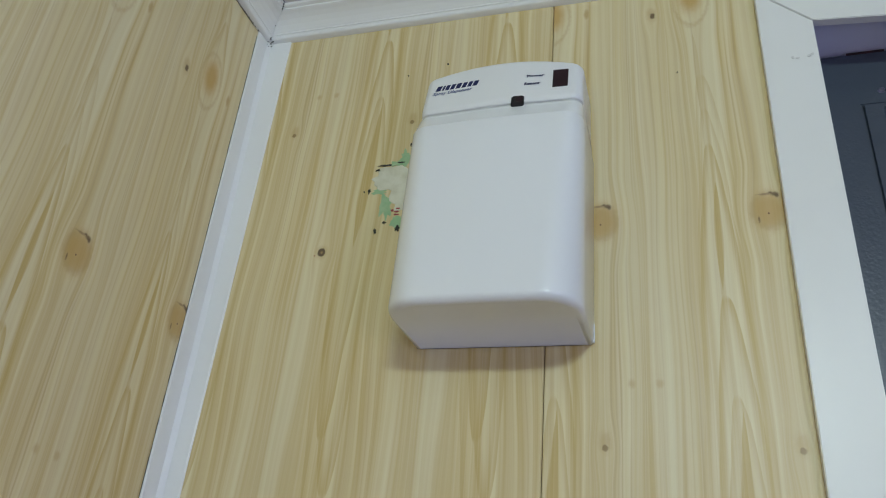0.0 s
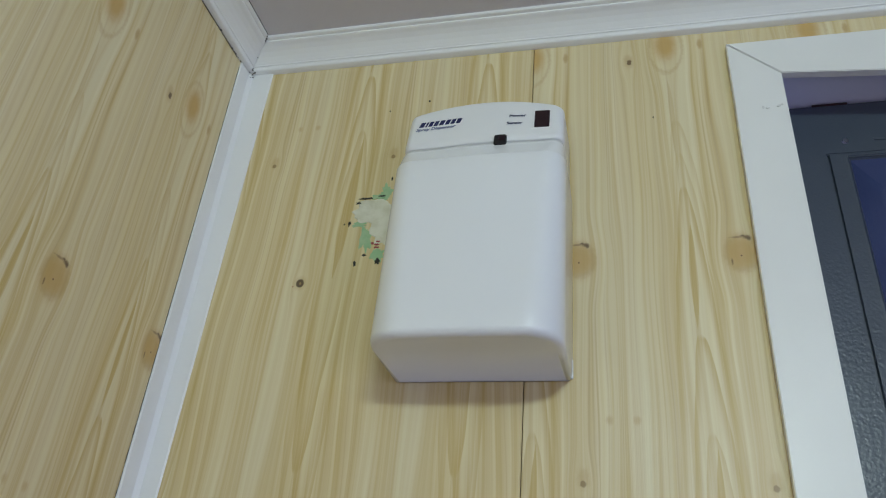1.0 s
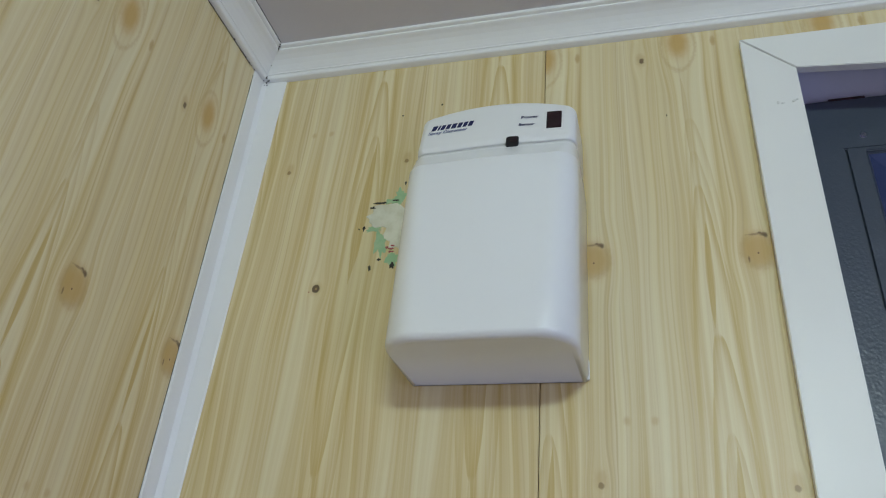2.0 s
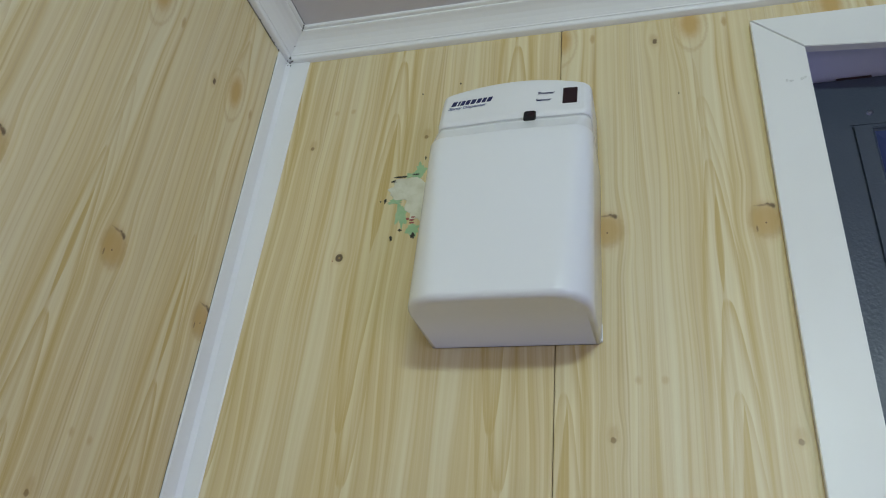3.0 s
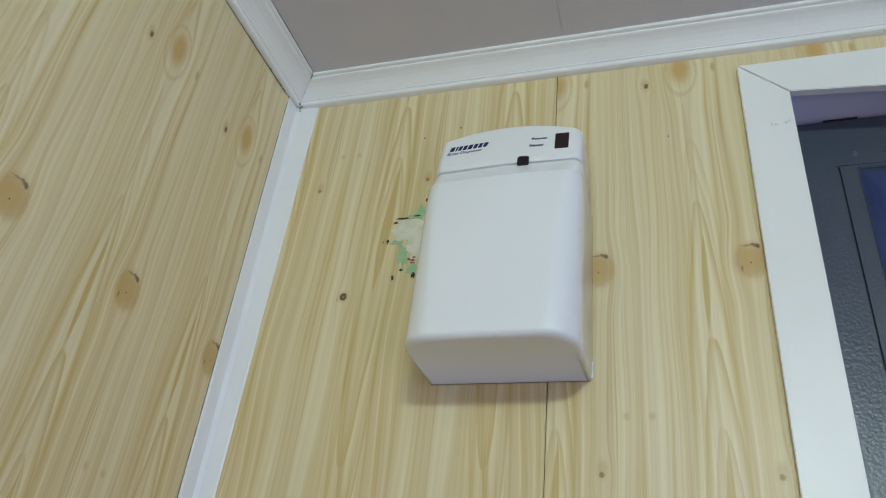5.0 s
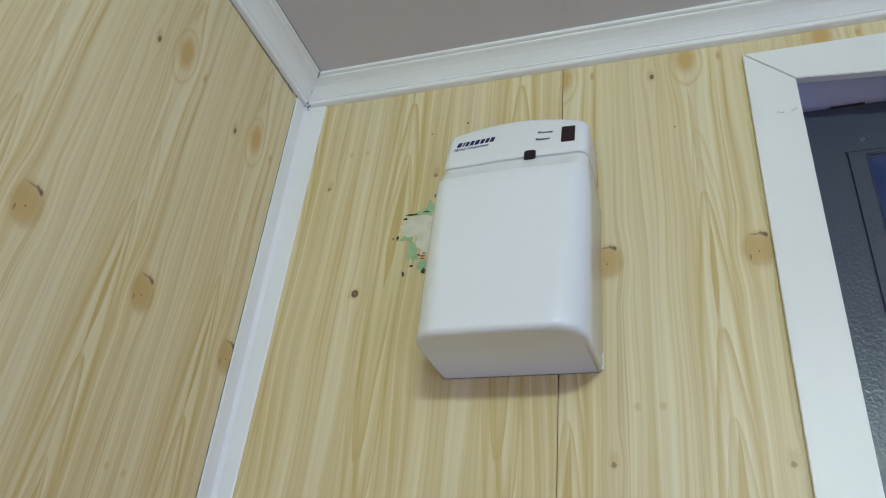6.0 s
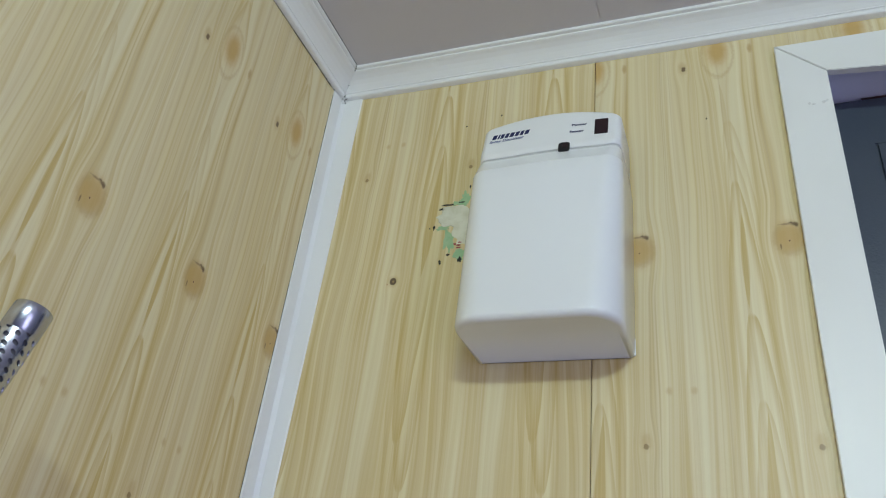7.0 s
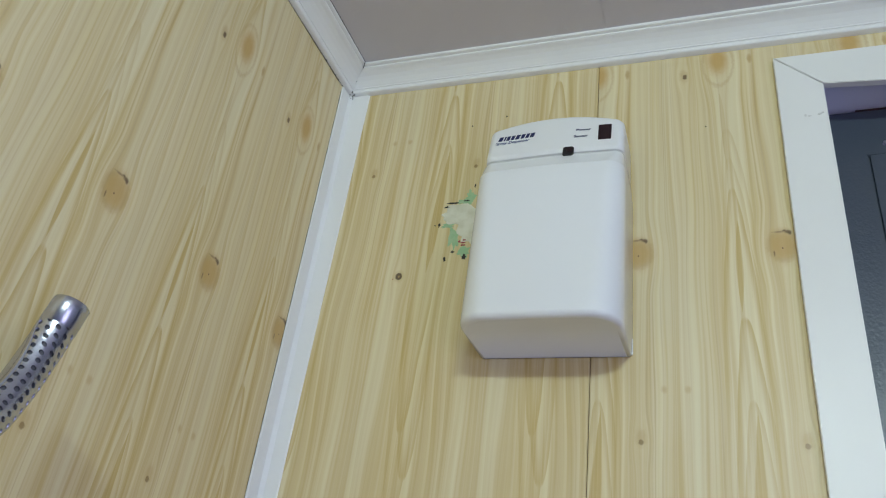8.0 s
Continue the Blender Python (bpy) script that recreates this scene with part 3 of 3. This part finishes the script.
# maker's mark drawn as slanted strokes, no letters
bm = bmesh.new()
spare = bpy.data.meshes.new("spare")
for i, wide in enumerate((0.0044, 0.0018, 0.0036, 0.0038, 0.0044, 0.0040, 0.0036, 0.0042)):
    x0 = -0.1745 + sum((0.0044, 0.0018, 0.0036, 0.0038, 0.0044, 0.0040, 0.0036, 0.0042)[:i]) + 0.0009 * i
    stroke = plate(x0, x0 + wide * 0.92, 1.9046, 1.9104, 0.0004, 0.0004, 0.30)
    stroke.to_mesh(spare)
    stroke.free()
    bm.from_mesh(spare)
bpy.data.meshes.remove(spare)
part("maker_mark", bm, INK, head, "navy slanted strokes of a maker's mark")


def lettering(words, x, z, size, mat, shear=0.0, wide=1.0):
    curve = bpy.data.curves.new("lettering", "FONT")
    curve.body, curve.size, curve.shear, curve.resolution_u = words, size, shear, 3
    curve.offset = size * 0.035
    temp = new("temp", curve)
    bpy.context.view_layer.update()
    mesh = bpy.data.meshes.new_from_object(temp.evaluated_get(bpy.context.evaluated_depsgraph_get()))
    bpy.data.objects.remove(temp)
    bm = bmesh.new()
    bm.from_mesh(mesh)
    for vert in bm.verts:
        px, pz = x + vert.co.x * wide, z + vert.co.y
        vert.co = Vector((px, face_y(px, pz) - 0.00035, pz))
    bpy.data.meshes.remove(mesh)
    return part("lettering", bm, mat, head, "printed words " + words)


lettering("Spray Dispenser", -0.1765, 1.8998, 0.0046, INK_PALE, 0.2, 1.12)
lettering("Power", -0.0975, 1.9060, 0.0040, INK, 0, 1.3)
lettering("Sensor", -0.0990, 1.8972, 0.0040, INK, 0, 1.15)

# small white wall tab at the foot of the dispenser
part("mounting_plate", box(BX + HALF - 0.012, BX + HALF + 0.0005, BACK - 0.003, BACK - 0.0002, Z0 + 0.001, Z0 + 0.016, bevel=0.0008), PLASTIC, disp)

# ---- torn patch in the panel's print ----
patch = root("torn_patch", pose(-0.222, NORTH, 1.84), "torn patch of bare filler with green and red edges", "damage")
rng = random.Random(4)


def flake(cx, cz, rx, rz, rise, seed, ragged=0.28, count=36):
    """A thin ragged flake on the wall."""
    bm = bmesh.new()
    pts = []
    for i in range(count):
        a = 2 * math.pi * i / count
        k = 1 + ragged * 2 * noise.noise(Vector((math.cos(a) * 2.2, math.sin(a) * 2.2, seed * 3.7)))
        pts.append((cx + rx * k * math.cos(a), cz + rz * k * math.sin(a)))
    low = [bm.verts.new((x, NORTH + 0.0001, z)) for x, z in pts]
    high = [bm.verts.new((x + (cx - x) * 0.06, NORTH - rise - 0.00002 * seed, z + (cz - z) * 0.06)) for x, z in pts]
    for i in range(count):
        bm.faces.new((low[i], low[(i + 1) % count], high[(i + 1) % count], high[i]))
    bm.faces.new(high)
    return bm


for cx, cz, rx, rz, seed in ((-0.2375, 1.8455, 0.0070, 0.0030, 1), (-0.2285, 1.8300, 0.0050, 0.0120, 2), (-0.2160, 1.8790, 0.0050, 0.0075, 3), (-0.2155, 1.8125, 0.0055, 0.0060, 4), (-0.2225, 1.8742, 0.0070, 0.0026, 20)):
    part("green_edge", flake(cx, cz, rx, rz, 0.0002, seed, 0.45), GREEN_TEAR, patch, "torn green edge")
for cx, cz, rx, rz, seed in ((-0.2260, 1.8575, 0.0205, 0.0125, 5), (-0.2110, 1.8430, 0.0140, 0.0220, 6)):
    part("bare_area", flake(cx, cz, rx, rz, 0.00035, seed, 0.22), PLASTER, patch, "bare pale filler")
for cx, cz, rx, rz, seed in ((-0.2180, 1.8237, 0.0024, 0.0008, 7), (-0.2170, 1.8208, 0.0024, 0.0008, 8), (-0.2218, 1.8250, 0.0014, 0.0010, 9), (-0.2165, 1.8265, 0.0020, 0.0008, 17)):
    part("red_speck", flake(cx, cz, rx, rz, 0.0005, seed, 0.4, 14), RED_TEAR, patch)
for cx, cz, rx, rz, seed in ((-0.2338, 1.8731, 0.0060, 0.0009, 10), (-0.2199, 1.8748, 0.0040, 0.0008, 11), (-0.2406, 1.8684, 0.0022, 0.0013, 12), (-0.2463, 1.8470, 0.0012, 0.0022, 13),
                             (-0.2508, 1.8465, 0.0006, 0.0006, 14), (-0.2352, 1.8056, 0.0011, 0.0030, 15), (-0.2279, 1.8134, 0.0018, 0.0010, 16), (-0.2149, 1.8068, 0.0024, 0.0026, 18), (-0.2122, 1.8928, 0.0009, 0.0018, 19)):
    part("dark_chip", flake(cx, cz, rx, rz, 0.0005, seed, 0.5, 14), GRIME_AND_SHADE, patch)

# flecks of dirt on the panels
for i, (x, z, r) in enumerate(((-0.186, 1.9835, 0.0007), (-0.2245, 1.9755, 0.0006), (0.018, 1.9387, 0.0005))):
    tagged(part("dirt_fleck", flake(x, z, r, r * 1.2, 0.0003, 30 + i, 0.3, 10), GRIME_AND_SHADE), "tiny dark fleck of dirt on the panel", "dirt", "flecks on the wall")

for i, (x, z, rx, rz) in enumerate(((0.105, 1.9325, 0.0010, 0.0014), (0.1085, 1.9315, 0.0014, 0.0007), (0.1170, 1.9330, 0.0017, 0.0011), (0.1195, 1.9342, 0.0010, 0.0008))):
    bm = flake(x, z, rx, rz, 0.0002, 40 + i, 0.5, 12)
    bmesh.ops.translate(bm, verts=bm.verts, vec=(0, CAS_Y - NORTH + 0.0004, 0))
    tagged(part("scuff", bm, SCUFF), "faint grey scuff on the door casing", "scuff", "scuffs on the casing")

# grime in the cornice mitre and along its edges, gap shadow beside the corner strip
grime = root("mould_and_gap_shade", pose(WEST + 0.01, NORTH - 0.01, 2.044), "black mould specks along the cornice joints and a painted gap shadow by the corner strip", "mould")
bm = bmesh.new()
for i in range(46):
    if i < 12:
        s = rng.random()
        a, b = CORNICE[4 + int(s * (len(CORNICE) - 7))]
        place = Vector((west_x(2.06) + a + rng.uniform(0, 0.0015), NORTH - a - rng.uniform(0, 0.002), ceiling_z(WEST) + b))
    elif i < 36:
        y = NORTH - 0.008 - 0.10 * rng.random() ** 1.5
        place = Vector((west_x(2.045) + 0.0012, y, ceiling_z(WEST) - 0.0272 + rng.uniform(-0.0006, 0.0004)))
    else:
        place = Vector((west_x(2.04) + rng.uniform(0.002, 0.010), NORTH - rng.uniform(0.002, 0.008), 2.0435 + rng.uniform(-0.004, 0.001)))
    bmesh.ops.create_icosphere(bm, subdivisions=1, radius=rng.uniform(0.0003, 0.0010), matrix=Matrix.Translation(place))
# dark slivers stand in for the gap shadow at the corner strip's edge
for z in range(60):
    z0 = 1.45 + 0.0098 * z
    wide = rng.uniform(0.0003, 0.0008)
    y = NORTH - 0.0216 - wide
    bm.faces.new([bm.verts.new((west_x(zz) + 0.0002, yy, zz)) for yy, zz in ((y, z0), (y + wide + 0.0002, z0), (y + wide + 0.0002, z0 + 0.0098), (y, z0 + 0.0098))])
for k in range(120):
    y0 = NORTH - 0.031 - 0.006 * k
    wide = rng.uniform(0.0003, 0.0006)
    for x0, z0 in ((west_x(2.06) + 0.0302, ceiling_z(WEST) - 0.0008), (west_x(2.045) + 0.0006, ceiling_z(WEST) - 0.0275 - wide * 0.5)):
        if rng.random() < 0.97:
            add_box(bm, x0, x0 + wide, y0 - 0.006, y0, z0 - wide * 0.4, z0 + wide * 0.4)
tagged(part("mould_and_gap_line", bm, GRIME_AND_SHADE, grime), kind="stuff")

# ---- perforated tube ----
TUBE_R = 0.0098
TIP = Vector((-0.3067, 0.1844, 1.5886))
CONTROL = [TIP, Vector((-0.3082, 0.1793, 1.5594)), Vector((-0.3056, 0.1704, 1.5332)), Vector((-0.3006, 0.156, 1.5116)), Vector((-0.285, 0.115, 1.487)), Vector((-0.262, 0.050, 1.452)), Vector((-0.290, -0.030, 1.425)), Vector((-0.3795, -0.070, 1.412))]


def tube_point(t):
    """Smooth line through CONTROL; t from 0 to 1."""
    pts = [CONTROL[0] * 2 - CONTROL[1]] + CONTROL + [CONTROL[-1] * 2 - CONTROL[-2]]
    s = min(max(t, 0.0), 0.99999) * (len(CONTROL) - 1)
    i = int(s)
    f = s - i
    a, b, c, d = pts[i:i + 4]
    return 0.5 * ((2 * b) + (c - a) * f + (2 * a - 5 * b + 4 * c - d) * f * f + (3 * b - a - 3 * c + d) * f ** 3)


TABLE = [tube_point(i / 400) for i in range(401)]
RUN = [0.0]
for a, b in zip(TABLE, TABLE[1:]):
    RUN.append(RUN[-1] + (b - a).length)


def tube_at(length, angle, radius):
    """A place on the tube, by the length from its tip."""
    k = min(max(int(np.searchsorted(RUN, length)) - 1, 0), 398)
    f = (length - RUN[k]) / (RUN[k + 1] - RUN[k])
    centre = TABLE[k].lerp(TABLE[k + 1], f)
    way = (TABLE[min(k + 3, 400)] - TABLE[max(k - 3, 0)]).normalized()
    side = way.cross(Vector((0, 0, 1))).normalized()
    return centre + radius * (math.cos(angle) * side + math.sin(angle) * side.cross(way))


tube = root("perforated_tube", Matrix.Translation(CONTROL[-1]), "bent polished steel tube with rows of punched holes", "tube")


def ring_tube(stations, around=40):
    bm = bmesh.new()
    rings = [[bm.verts.new(tube_at(s, 2 * math.pi * i / around, r)) for i in range(around)] for s, r in stations]
    for first, second in zip(rings, rings[1:]):
        for i in range(around):
            bm.faces.new((first[i], first[(i + 1) % around], second[(i + 1) % around], second[i]))
    return bm


ROWS, PITCH, START = 12, 0.0050, 0.0115
LINES = int((RUN[-1] - START) / PITCH) - 2
bm = bmesh.new()
cells, rims = {}, set()


def cell_vertex(a, b):
    length = START + PITCH * (a + 0.5 * b)
    spot = (round(length * 1e5), round(2 * b) % (2 * ROWS))
    if spot not in cells:
        cells[spot] = bm.verts.new(tube_at(max(length, 0.011), 2 * math.pi * b / ROWS, TUBE_R))
    return cells[spot]


for b in range(ROWS):
    for a in range(-b // 2, LINES - b // 2):
        outer = [cell_vertex(a + i, b + j) for i, j in ((0, 0), (0.5, 0), (1, 0), (1, 0.5), (1, 1), (0.5, 1), (0, 1), (0, 0.5))]
        if b in (1, 2):  # the tube's plain side
            bm.faces.new(outer)
            continue
        mid_a, mid_b = a + 0.5, b + 0.5
        hole, lip = [], []
        for i, j in ((-0.5, -0.5), (0, -0.5), (0.5, -0.5), (0.5, 0), (0.5, 0.5), (0, 0.5), (-0.5, 0.5), (-0.5, 0)):
            dx, dy = PITCH * (i + 0.5 * j), 2 * math.pi * TUBE_R / ROWS * j
            k = 0.00130 / math.hypot(dx, dy)
            length, angle = START + PITCH * (mid_a + 0.5 * mid_b), 2 * math.pi * mid_b / ROWS
            lip.append(bm.verts.new(tube_at(length + dx * k * 1.15, angle + dy * k * 1.15 / TUBE_R, TUBE_R)))
            hole.append(bm.verts.new(tube_at(length + dx * k, angle + dy * k / TUBE_R, TUBE_R - 0.0007)))
        for i in range(8):
            bm.faces.new((outer[i], outer[(i + 1) % 8], lip[(i + 1) % 8], lip[i]))
            bm.faces.new((lip[i], lip[(i + 1) % 8], hole[(i + 1) % 8], hole[i]))
            rims.add(bm.edges.get((lip[i], lip[(i + 1) % 8])))
for edge in bm.edges:
    edge.smooth = edge not in rims
part("perforated_wall", bm, STEEL, tube, smooth=True)
part("inner_wall", ring_tube([(s * RUN[-1] / 60, TUBE_R - 0.0013) for s in range(61)], 24), STEEL_SHADED, tube, "inside of the tube, its shade put into a dark colour", smooth=True)
bm = ring_tube([(0.0006, TUBE_R - 0.0012), (0.0001, TUBE_R - 0.0008), (0.0, TUBE_R - 0.0002), (0.0004, TUBE_R + 0.00015), (0.0040, TUBE_R + 0.00015), (0.0150, TUBE_R + 0.00015), (0.0153, TUBE_R - 0.0002)])
part("end_band", bm, STEEL, tube, "plain band at the tube's end", smooth=True)
bm = ring_tube([(0.0012, TUBE_R - 0.0010), (0.0011, 0.004), (0.0011, 0.0002)])
part("end_cap", bm, STEEL, tube, smooth=True)
bm = bmesh.new()
for a0 in (radians(88),):
    strip = [[bm.verts.new(tube_at(0.001 + s * 0.004, a0 + da, TUBE_R + dr)) for da, dr in ((-0.16, -0.0002), (-0.13, 0.0003), (0.13, 0.0003), (0.16, -0.0002))] for s in range(40)]
    for first, second in zip(strip, strip[1:]):
        for i in range(3):
            bm.faces.new((first[i], first[i + 1], second[i + 1], second[i]))
part("weld_seam", bm, STEEL, tube, "plain seam along the tube", smooth=True)
bm = bmesh.new()
bmesh.ops.create_cone(bm, cap_ends=True, segments=32, radius1=0.024, radius2=0.021, depth=0.008, matrix=Matrix.Translation((west_x(1.4) + 0.0042, CONTROL[-1].y, CONTROL[-1].z)) @ pose(0, 0, 0, 0, 90, 0))
part("flange", bm, STEEL, tube)
